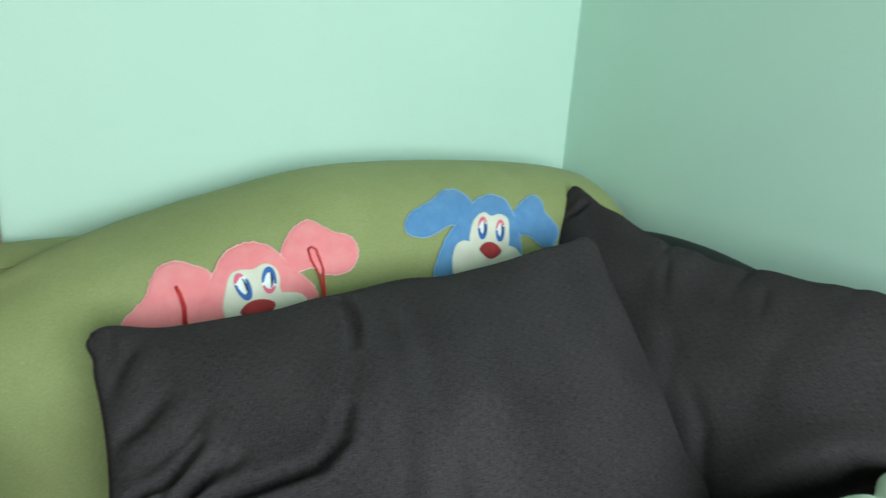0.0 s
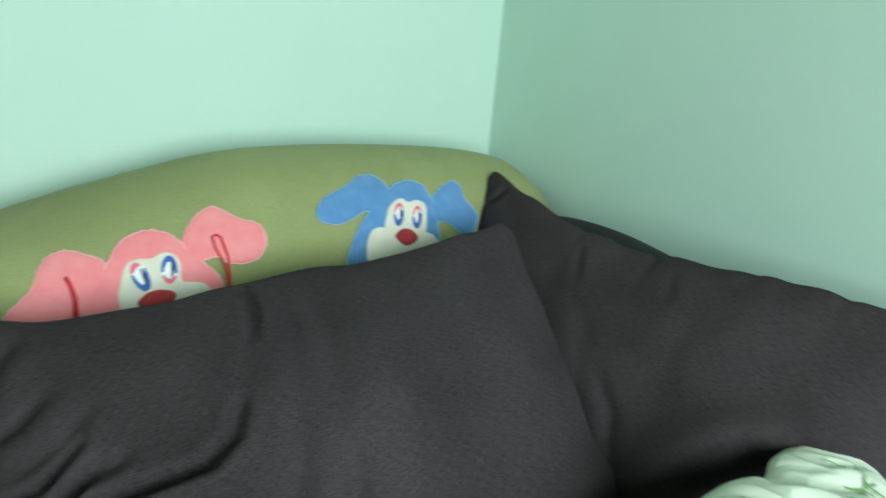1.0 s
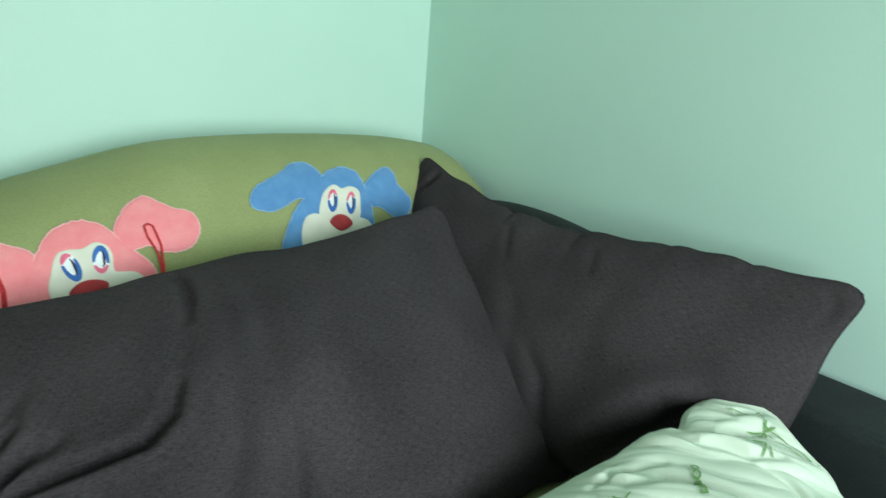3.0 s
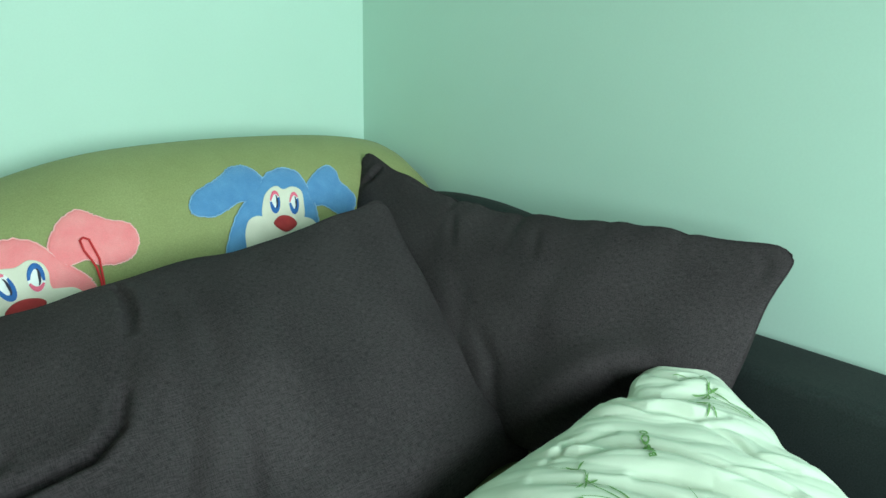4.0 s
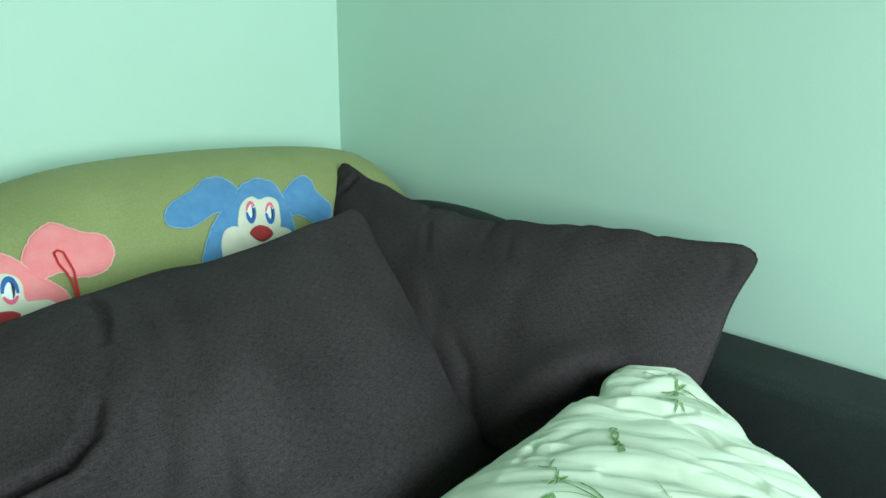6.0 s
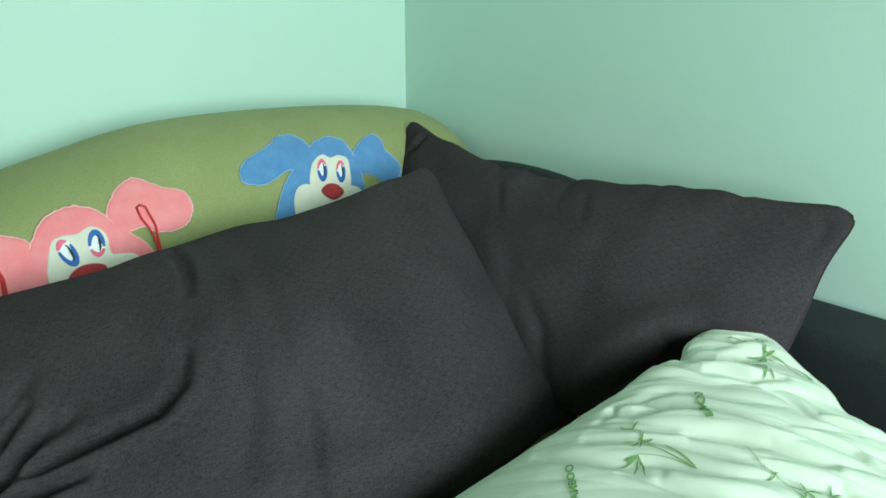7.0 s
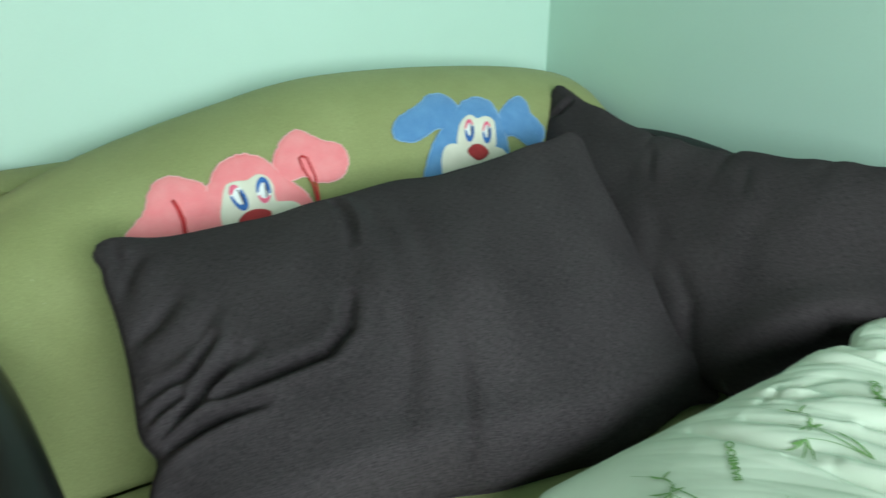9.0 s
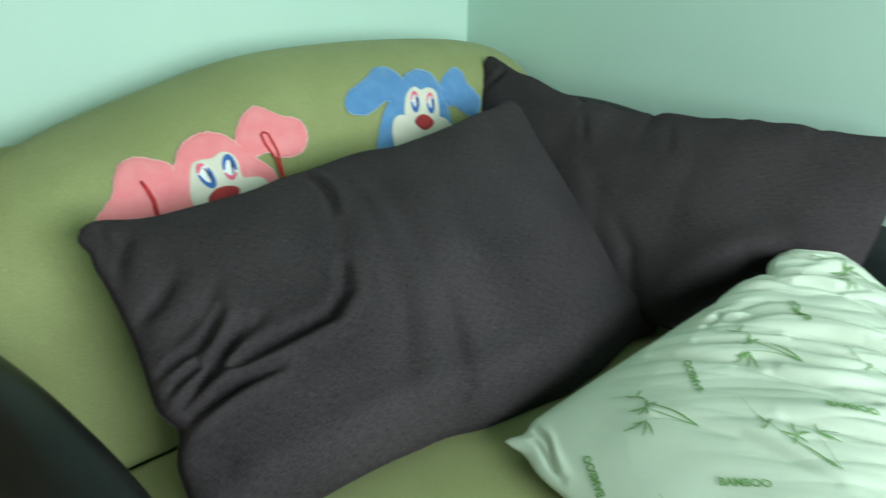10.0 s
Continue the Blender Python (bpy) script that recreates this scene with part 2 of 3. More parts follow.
def back_at(x, z, lift=0.0):
    """The point of the backrest's face at height z, raised from the cloth by lift."""
    lo, hi = 0.0, 0.79
    for _ in range(22):
        mid = (lo + hi) / 2
        if back_point(x, mid).z < z:
            lo = mid
        else:
            hi = mid
    p = back_point(x, lo)
    if lift:
        a, b = back_point(x, lo + 0.01) - back_point(x, lo - 0.01), back_point(x + 0.004, lo) - back_point(x - 0.004, lo)
        p = p + lift * b.cross(a).normalized()
    return p


sofa = tagged(new("corner_sofa"), "olive green upholstered corner sofa with an arched backrest", "sofa")
xs = [-1.137 + 0.05 * (1 - math.cos(math.pi / 2 * k / 8)) for k in range(9)] + list(np.linspace(-1.08, -0.03, 64))
rows_ = [[back_point(x, s) for s in np.linspace(0, 1, 50)] for x in xs]
first = [Vector((-1.130, min(p.y + 0.03, -0.03), p.z - 0.012)) for p in rows_[0]]
rows_ = [[Vector((p.x + 0.004, -0.03, p.z - 0.01)) for p in first], first] + rows_
part("backrest", grid_mesh(rows_), green_cloth, sofa)


def frame_point(x, a):
    """The low stuffed frame behind the arch: a runs over its rounded top from front to wall."""
    y, z = smooth_curve([(0, (-0.165, 0.05)), (0.35, (-0.165, 0.64)), (0.55, (-0.150, 0.676)), (0.75, (-0.09, 0.692)), (0.92, (-0.03, 0.686)), (1, (-0.012, 0.66))], a)
    return Vector((x, y, z + 0.012 * (x + 1.14) / 0.3))


fx = [-1.146 + 0.02 * (1 - math.cos(math.pi / 2 * k / 5)) for k in range(6)] + [-1.10, -1.0, -0.9, -0.8]
frows = []
for k, x in enumerate(fx):
    e = 0.016 * (1 - math.sin(math.pi / 2 * min(1, k / 5)))
    frows.append([frame_point(x, a) + Vector((0, e if a < 0.8 else 0, -e if a > 0.4 else 0)) for a in np.linspace(0, 1, 30)])
frows = [[Vector((p.x + 0.001, -0.012, min(p.z, 0.64))) for p in frows[0]]] + frows
part("back_frame", grid_mesh(frows), green_cloth, sofa)
part("frame_piping", tube([frame_point(x, 0.60) + Vector((0, -0.001, 0.001)) for x in np.linspace(-1.138, -0.93, 24)], 0.0016, 6), green_cloth, sofa)
part("seat", block(-1.137, -0.004, -1.02, -0.479, 0.20, SEAT, 0.022, 5), green_cloth, sofa)
part("base", block(-1.13, -0.008, -0.98, -0.02, 0.03, 0.205, 0.008), green_cloth, sofa)
part("side_back", block(-0.13, -0.006, -1.95, -0.50, 0.10, 0.613, 0.016, 4), side_cloth, sofa, "dark grey green upholstered side back")
part("side_seat", block(-1.137, -0.134, -1.95, -1.026, 0.05, SEAT - 0.002, 0.03, 4), side_cloth, sofa, "dark grey green upholstered seat")


def side_arch(y, a):
    """The dark arched rest along the other wall."""
    top = smooth_curve([(-0.95, 0.60), (-0.75, 0.665), (-0.62, 0.692), (-0.53, 0.705), (-0.42, 0.714), (-0.30, 0.706), (-0.20, 0.68)], y)
    x, h = smooth_curve([(0, (-0.22, 0)), (0.4, (-0.13, 0.6)), (0.65, (-0.09, 0.93)), (0.8, (-0.06, 1.0)), (0.93, (-0.025, 0.985)), (1, (-0.012, 0.93))], a)
    return Vector((x, y, SEAT + h * (top - SEAT)))


part("side_arch", grid_mesh([[side_arch(y, a) for a in np.linspace(0, 1, 28)] for y in np.linspace(-0.95, -0.20, 40)]), side_cloth, sofa, "dark grey green arched rest against the wall")


# ---- plush patches on the backrest ----
def closed_curve(points, per=8):
    """A smooth closed outline through the points."""
    n, out = len(points), []
    p = [np.array(q) for q in points]
    for i in range(n):
        a, b, c, d = p[i - 1], p[i], p[(i + 1) % n], p[(i + 2) % n]
        for k in range(per):
            t = k / per
            out.append(0.5 * (2 * b + (c - a) * t + (2 * a - 5 * b + 4 * c - d) * t * t + (3 * b - a - 3 * c + d) * t**3))
    return out


def padded(outline, lift, puff, mid=None):
    """A padded piece of cloth with that outline (x, z), laid on the backrest."""
    c = np.mean(outline, axis=0) if mid is None else np.array(mid)
    bm = bmesh.new()
    rings = []
    for r, h in ((1.0, 0.0005), (1.0, lift), (0.985, lift + 0.45 * puff), (0.95, lift + 0.72 * puff), (0.88, lift + 0.9 * puff), (0.7, lift + puff), (0.45, lift + puff), (0.2, lift + puff)):
        rings.append([bm.verts.new(back_at(*(c + (q - c) * r), h)) for q in outline])
    n = len(outline)
    for a, b in zip(rings, rings[1:]):
        for k in range(n):
            bm.faces.new((a[k], a[(k + 1) % n], b[(k + 1) % n], b[k]))
    bm.faces.new(rings[-1])
    return bm


def laid_cord(points, lift, radius):
    return tube([back_at(x, z, lift) for x, z in points], radius, 6)


def oval_arc(cx, cz, rx, rz, lean, a0, a1, lift, width):
    """An embroidered stroke that follows an oval from angle a0 to a1, thickest in its middle."""
    n = 22
    inner, outer = [], []
    for k in range(n + 1):
        a = radians(a0 + (a1 - a0) * k / n)
        w = width * (0.45 + 0.55 * math.sin(math.pi * k / n))
        for lst, f in ((inner, -w), (outer, 0.0)):
            dx, dz = (rx + f) * math.cos(a), (rz + f) * math.sin(a)
            lst.append((cx + dx + lean * dz, cz + dz))
    bm = grid_mesh([[back_at(*p, lift) for p in inner], [back_at((p[0] + q[0]) / 2, (p[1] + q[1]) / 2, lift + 0.0008) for p, q in zip(inner, outer)], [back_at(*p, lift) for p in outer]])
    return bm


def oval(cx, cz, rx, rz, lean=0.0, n=28):
    return [np.array((cx + rx * math.cos(a) + lean * rz * math.sin(a), cz + rz * math.sin(a))) for a in [2 * math.pi * k / n for k in range(n)]]


def plush_patch(cloth, label, head, ears, faces, eyes, nose, cords, edge, shift=(0, 0)):
    move = lambda pts: [(x + shift[0], z + shift[1]) for x, z in pts]
    head, ears, faces, nose, cords = move(head), [move(e) for e in ears], [move(f) for f in faces], move(nose), [move(c) for c in cords]
    eyes = [(e[0] + shift[0], e[1] + shift[1], *e[2:]) for e in eyes]
    fuzz = np.random.default_rng(4)
    frayed = lambda pts: [q + fuzz.normal(0, 0.00045, 2) for q in closed_curve(pts)]
    outline = frayed(head)
    body = part("plush_patch", padded(outline, 0.0016, 0.0036), cloth, sofa, label)
    part("stitched_edge", laid_cord([*outline, outline[0]], 0.003, 0.0009), edge, body)
    for e in ears:
        o = frayed(e)
        part("ear", padded(o, 0.001, 0.0036), cloth, body)
        part("stitched_edge", laid_cord([*o, o[0]], 0.002, 0.0009), edge, body)
    for k, f in enumerate(faces):
        part("face_patch", padded(closed_curve(f), 0.0052 + 0.0005 * k, 0.0012), cream_plush, body, "cream plush face patch")
    for cx, cz, rx, rz, lean, pa, pb, ba, bb in eyes:
        part("eye", padded(oval(cx, cz, rx * 1.02, rz * 1.02, lean), 0.0070, 0.0004), white_thread, body, "white embroidered eye")
        part("eye_ring", oval_arc(cx, cz, rx, rz, lean, ba, bb, 0.0078, rx * (0.9 if rx < 0.0095 else 0.7)), blue_thread, body, "dark blue embroidered ring")
        part("eye_ring", oval_arc(cx, cz, rx, rz, lean, pa, pb, 0.0081, rx * 0.58), pink_thread, body, "pink embroidered ring")
        part("eye_ring", oval_arc(cx + rx * 0.1, cz, rx * 0.45, rz * 0.62, lean, -80, 85, 0.0084, rx * 0.34), black_thread, body, "dark embroidered pupil line")
    part("nose", padded(closed_curve(nose), 0.0062, 0.004), red_cloth, body, "dark red cloth nose")
    for c in cords:
        part("cord", laid_cord(c, 0.0068, 0.0016), red_cord, body, "thin red cord")
    return body


# patch edges, coloured paler than the plush for the light their fuzz catches
light_pink = surface("lit_pink_edge", (0.95, 0.46, 0.47), (0.97, 0.58, 0.57), 80, 1500, 0.1, 0.4, 0.001, 0.7)
light_blue = surface("lit_blue_edge", (0.22, 0.44, 0.70), (0.33, 0.54, 0.78), 80, 1500, 0.1, 0.4, 0.001, 0.7)
plush_patch(pink_plush, "pink plush face patch with floppy ears",
    [(-0.834, 0.635), (-0.817, 0.671), (-0.801, 0.692), (-0.787, 0.711), (-0.767, 0.722), (-0.746, 0.726), (-0.727, 0.722), (-0.712, 0.711), (-0.703, 0.698), (-0.684, 0.682),
     (-0.672, 0.670), (-0.667, 0.657), (-0.669, 0.645), (-0.685, 0.616), (-0.769, 0.608)],
    [[(-0.917, 0.636), (-0.899, 0.658), (-0.887, 0.668), (-0.876, 0.689), (-0.863, 0.702), (-0.846, 0.707), (-0.826, 0.703), (-0.804, 0.692), (-0.801, 0.667), (-0.822, 0.629), (-0.875, 0.612)],
     [(-0.708, 0.715), (-0.696, 0.733), (-0.680, 0.746), (-0.663, 0.751), (-0.646, 0.743), (-0.629, 0.735), (-0.609, 0.729), (-0.599, 0.717), (-0.600, 0.702), (-0.611, 0.687), (-0.630, 0.680),
      (-0.654, 0.682), (-0.670, 0.691), (-0.695, 0.686), (-0.708, 0.700)]],
    [[(-0.795, 0.645), (-0.789, 0.670), (-0.780, 0.689), (-0.766, 0.694), (-0.750, 0.694), (-0.734, 0.700), (-0.721, 0.695), (-0.716, 0.683), (-0.716, 0.664), (-0.693, 0.661), (-0.683, 0.650),
      (-0.693, 0.632), (-0.744, 0.617), (-0.781, 0.621)]],
    [(-0.766, 0.673, 0.0105, 0.0165, -0.22, 60, 165, 170, 400), (-0.731, 0.679, 0.0100, 0.0165, 0.10, 205, 330, -20, 190)],
    [(-0.774, 0.643), (-0.764, 0.653), (-0.749, 0.657), (-0.733, 0.655), (-0.727, 0.649), (-0.738, 0.638), (-0.761, 0.636)],
    [[(-0.672, 0.715), (-0.670, 0.701), (-0.664, 0.688), (-0.661, 0.679), (-0.660, 0.664), (-0.661, 0.649), (-0.664, 0.625)],
     [(-0.671, 0.715), (-0.667, 0.717), (-0.661, 0.714), (-0.658, 0.702), (-0.655, 0.689), (-0.657, 0.664), (-0.660, 0.640), (-0.664, 0.620)],
     [(-0.849, 0.678), (-0.845, 0.667), (-0.843, 0.652), (-0.845, 0.630)], [(-0.848, 0.679), (-0.844, 0.671), (-0.840, 0.655), (-0.842, 0.630)]], light_pink, (-0.007, 0.003))
plush_patch(blue_plush, "blue plush face patch with floppy ears",
    [(-0.486, 0.662), (-0.475, 0.695), (-0.460, 0.716), (-0.438, 0.736), (-0.410, 0.754), (-0.388, 0.769), (-0.362, 0.775), (-0.344, 0.773), (-0.330, 0.766), (-0.323, 0.752), (-0.319, 0.732),
     (-0.316, 0.711), (-0.319, 0.684), (-0.328, 0.658), (-0.417, 0.634)],
    [[(-0.523, 0.745), (-0.510, 0.758), (-0.488, 0.766), (-0.462, 0.775), (-0.441, 0.784), (-0.421, 0.785), (-0.408, 0.780), (-0.399, 0.771), (-0.395, 0.762), (-0.409, 0.748), (-0.428, 0.737),
      (-0.449, 0.736), (-0.470, 0.728), (-0.490, 0.723), (-0.511, 0.725), (-0.523, 0.731)],
     [(-0.321, 0.747), (-0.295, 0.763), (-0.267, 0.771), (-0.254, 0.762), (-0.253, 0.745), (-0.241, 0.732), (-0.231, 0.715), (-0.241, 0.698), (-0.260, 0.686), (-0.279, 0.698), (-0.297, 0.711),
      (-0.317, 0.716), (-0.325, 0.730)]],
    [[(-0.455, 0.684), (-0.444, 0.706), (-0.427, 0.713), (-0.405, 0.708), (-0.378, 0.706), (-0.339, 0.698), (-0.326, 0.688), (-0.323, 0.673), (-0.354, 0.655), (-0.403, 0.652), (-0.451, 0.661)],
     [(-0.416, 0.705), (-0.408, 0.734), (-0.394, 0.747), (-0.379, 0.751), (-0.368, 0.745), (-0.351, 0.747), (-0.337, 0.740), (-0.337, 0.725), (-0.347, 0.697), (-0.38, 0.692)]],
    [(-0.390, 0.728, 0.0092, 0.0165, 0.24, 30, 170, 175, 385), (-0.357, 0.722, 0.0090, 0.0165, 0.24, 30, 170, 175, 385)],
    [(-0.402, 0.697), (-0.392, 0.706), (-0.379, 0.707), (-0.367, 0.701), (-0.363, 0.690), (-0.385, 0.683)], [], light_blue)


# ---- cushions ----
def stuffed(tl, tr, br, bl, front, back, creases=(), notches=(), ear=0.02, ear_len=0.06, sag=0.0, rough=0.004, seed=1, edge=0.5, belly=1.0, blunt=0.008, folds=None, lip=0.0):
    """The cover of a stuffed cushion between four corners. Returns f(u, v, side) over arrays of 0 to 1, side +1 (front) or -1.
    creases: (depth, width, ((u, v), ...)); notches: (edge 'tlbr', place, depth, width)."""
    tl, tr, br, bl = [np.array(p, float) for p in (tl, tr, br, bl)]
    normal = np.cross(bl - tl, tr - tl)
    normal /= np.linalg.norm(normal)
    lu, lv = np.linalg.norm(tr - tl), np.linalg.norm(bl - tl)
    rng = np.random.default_rng(seed)
    waves = [(rng.normal(0, 1, 2) * f, rng.uniform(0, 6.28), a) for f, a in ((9, 1.0), (9, 1.0), (16, 0.7), (16, 0.7), (30, 0.35), (30, 0.35), (55, 0.16), (55, 0.16))]
    ex, ey = (tr - tl) / lu, (bl - tl) / lv

    def f(u, v, side):
        u, v = np.asarray(u, float), np.asarray(v, float)
        x, y = u * lu, v * lv
        p = ((tl * (1 - u[..., None]) + tr * u[..., None]) * (1 - v[..., None]) + (bl * (1 - u[..., None]) + br * u[..., None]) * v[..., None])
        du, dv = np.minimum(u, 1 - u) * lu, np.minimum(v, 1 - v) * lv
        noise_ = sum(a * np.sin(k[0] * x + k[1] * y + ph) for k, ph, a in waves)
        in_v = ear * (1 - np.exp(-(du / ear_len) ** 1.5)) + sag * lv * 4 * u * (1 - u) + 0.0022 * noise_ * np.minimum(1, du / 0.04)
        in_u = ear * (1 - np.exp(-(dv / ear_len) ** 1.5)) + sag * lu * 4 * v * (1 - v) + 0.0022 * noise_ * np.minimum(1, dv / 0.04)
        top_, bot, lef, rig = in_v.copy(), in_v.copy(), in_u.copy(), in_u.copy()
        for side_name, place, depth, width in notches:
            w = u if side_name in "tb" else v
            g = depth * np.exp(-(((w - place) / width) ** 2))
            if side_name == "t": top_ = top_ + g
            if side_name == "b": bot = bot + g
            if side_name == "l": lef = lef + g
            if side_name == "r": rig = rig + g
        p = p + ey * (top_ * (1 - v) ** 3 - bot * v**3)[..., None] + ex * (lef * (1 - u) ** 3 - rig * u**3)[..., None]
        tip = blunt * np.exp(-((du / 0.013) ** 2 + (dv / 0.013) ** 2))
        p = p + ex * (tip * np.sign(0.5 - u))[..., None] + ey * (tip * np.sign(0.5 - v))[..., None]
        a, b = np.clip(4 * u * (1 - u), 0, 1), np.clip(4 * v * (1 - v), 0, 1)
        b_low = np.clip(4 * v**belly * (1 - v**belly), 0, 1)
        body = (a * b_low) ** edge * (0.6 + 0.4 * (a * b) ** 0.5)
        h = (front if side > 0 else back) * body
        h = h + rough * noise_ * np.minimum(1, a * b * 3)
        if side > 0:
            fade = np.minimum(1, np.minimum(a, b) * 9)
            h = h + lip * a**0.4 * np.exp(-(((v - 0.89) / 0.075) ** 2))
            if folds:
                h = h + fade * folds(x, y)
            for depth, width, line in creases:
                best, sgn, along = np.full(u.shape, 9.0), np.zeros(u.shape), np.zeros(u.shape)
                m = len(line) - 1
                for k in range(m):
                    ax, ay, bx, by = line[k][0] * lu, line[k][1] * lv, line[k + 1][0] * lu, line[k + 1][1] * lv
                    dx, dy = bx - ax, by - ay
                    t = np.clip(((x - ax) * dx + (y - ay) * dy) / (dx * dx + dy * dy), 0, 1)
                    d = np.hypot(x - ax - t * dx, y - ay - t * dy)
                    closer = d < best
                    best = np.where(closer, d, best)
                    sgn = np.where(closer, np.sign(dx * (y - ay) - dy * (x - ax)), sgn)
                    along = np.where(closer, (k + t) / m, along)
                taper = np.sin(np.pi * np.clip(along * 0.9 + 0.05, 0, 1)) ** 0.7
                sd = best * sgn
                h = h + fade * depth * taper * (-np.exp(-((best / width) ** 2)) + 0.45 * np.exp(-(((sd + 2.0 * width) / (1.5 * width)) ** 2)) + 0.15 * np.exp(-(((sd - 2.4 * width) / (2.0 * width)) ** 2)))
        return p + normal * (side * h)[..., None]

    f.size = (lu, lv)
    return f


def stuffed_mesh(f, nu=170, nv=130):
    """One closed skin over the front and back of f."""
    tu = [0.75 * k / nu + 0.25 * (0.5 - 0.5 * math.cos(math.pi * k / nu)) for k in range(nu + 1)]
    tv = [0.75 * k / nv + 0.25 * (0.5 - 0.5 * math.cos(math.pi * k / nv)) for k in range(nv + 1)]
    U, V = np.meshgrid(tu, tv, indexing="ij")
    a, b = f(U, V, 1), f(U, V, -1)
    w = nv + 1
    n = (nu + 1) * w
    verts = np.concatenate([a.reshape(-1, 3), b.reshape(-1, 3)])
    on_rim = lambda i, j: i in (0, nu) or j in (0, nv)
    back_id = lambda i, j: i * w + j if on_rim(i, j) else n + i * w + j
    faces = []
    for i in range(nu):
        for j in range(nv):
            faces.append((i * w + j, i * w + j + 1, (i + 1) * w + j + 1, (i + 1) * w + j))
            faces.append((back_id(i, j), back_id(i + 1, j), back_id(i + 1, j + 1), back_id(i, j + 1)))
    me = bpy.data.meshes.new("skin")
    me.from_pydata(verts.tolist(), [], faces)
    bm = bmesh.new()
    bm.from_mesh(me)
    bpy.data.meshes.remove(me)
    layer = bm.loops.layers.uv.new("UVMap")
    bm.verts.ensure_lookup_table()
    flat = np.concatenate([np.stack([U * f.size[0], V * f.size[1]], -1).reshape(-1, 2)] * 2).tolist()
    for face in bm.faces:
        for lp in face.loops:
            lp[layer].uv = flat[lp.vert.index]
    loose = [v for v in bm.verts if not v.link_faces]
    bmesh.ops.delete(bm, geom=loose, context="VERTS")
    return bm


front_f = stuffed((-0.967, -0.362, 0.676), (-0.258, -0.393, 0.742), (-0.246, -0.722, 0.428), (-0.985, -0.685, 0.426), 0.088, 0.08, creases=(
    (0.013, 0.006, ((0.404, -0.03), (0.407, 0.09), (0.402, 0.17), (0.388, 0.25))),
    (0.003, 0.014, ((0.398, 0.20), (0.374, 0.301), (0.352, 0.40), (0.326, 0.50))),
    (0.012, 0.005, ((0.155, 0.48), (0.115, 0.545), (0.07, 0.60), (0.0, 0.635))),
    (0.009, 0.005, ((0.085, 0.50), (0.055, 0.555), (0.0, 0.59))),
    (0.008, 0.006, ((0.10, 0.545), (0.065, 0.60), (0.02, 0.63))),
    (0.006, 0.006, ((0.035, 0.03), (0.030, 0.09), (0.012, 0.16))),
    (0.005, 0.010, ((0.15, 0.33), (0.10, 0.42), (0.04, 0.47))),
    (0.021, 0.0065, ((0.345, 0.44), (0.322, 0.53), (0.276, 0.584), (0.187, 0.592), (0.118, 0.602), (0.06, 0.60))),
    (0.022, 0.006, ((0.160, 0.655), (0.074, 0.656), (0.0, 0.665))),
    (0.016, 0.006, ((0.125, 0.43), (0.080, 0.505), (0.0, 0.525))),
    (0.009, 0.009, ((0.060, 0.07), (0.042, 0.13), (0.01, 0.24))),
    (0.010, 0.010, ((0.090, 0.26), (0.05, 0.33), (0.0, 0.37))),
    (0.012, 0.008, ((0.18, 0.50), (0.11, 0.55), (0.02, 0.57))),
    (0.009, 0.011, ((0.478, 0.62), (0.462, 0.75), (0.435, 0.90), (0.405, 1.06))),
    (0.008, 0.016, ((0.42, 0.50), (0.39, 0.66), (0.33, 0.88))),
    (0.0065, 0.018, ((0.505, 0.12), (0.495, 0.34), (0.465, 0.56))),
    (0.0045, 0.020, ((0.63, 0.30), (0.60, 0.52), (0.55, 0.75))),
    (0.005, 0.013, ((0.455, 0.10), (0.452, 0.26), (0.435, 0.42))),
    (0.004, 0.012, ((0.02, 0.75), (0.05, 0.83), (0.06, 0.93)))),
    notches=(("b", 0.66, -0.028, 0.26), ("t", 0.27, 0.006, 0.12), ("t", 0.66, 0.006, 0.18), ("l", 0.10, 0.004, 0.03), ("l", 0.67, 0.014, 0.05)), ear=0.0145, ear_len=0.045, rough=0.0011, seed=3, edge=0.36, belly=1.9, lip=0.02)
back_f = stuffed((-0.176, -0.235, 0.791), (-0.047, -0.957, 0.750), (-0.25, -0.972, 0.440), (-0.36, -0.36, 0.440), 0.060, 0.055, creases=(
    (0.005, 0.014, ((0.57, 0.95), (0.544, 0.819), (0.533, 0.722), (0.472, 0.60))),
    (0.040, 0.024, ((0.66, 1.0), (0.715, 0.86), (0.76, 0.76), (0.81, 0.66), (0.88, 0.60), (1.0, 0.58))),
    (0.003, 0.008, ((0.318, 0.10), (0.33, 0.165), (0.354, 0.30))),
    (0.0025, 0.008, ((0.53, 0.10), (0.54, 0.178), (0.55, 0.26))),
    (0.009, 0.005, ((0.02, 0.16), (0.05, 0.11), (0.075, 0.03))),
    (0.002, 0.016, ((0.44, 0.70), (0.42, 0.50), (0.36, 0.36))),
    (0.0018, 0.018, ((0.62, 0.60), (0.60, 0.40), (0.62, 0.22))),
    (0.002, 0.007, ((0.94, 0.03), (0.965, 0.08), (0.97, 0.16)))),
    notches=(("t", 0.11, 0.008, 0.04), ("t", 0.25, 0.028, 0.11), ("t", 0.43, 0.034, 0.11), ("t", 0.59, 0.015, 0.07), ("t", 0.72, 0.004, 0.03), ("t", 0.30, 0.005, 0.012), ("t", 0.36, -0.003, 0.015), ("t", 0.475, 0.006, 0.012), ("t", 0.66, 0.004, 0.018), ("t", 0.81, 0.004, 0.014), ("l", 0.2, -0.014, 0.14)), ear=0.016, ear_len=0.06, rough=0.0014, seed=5, edge=0.42, belly=1.3, blunt=0.009)
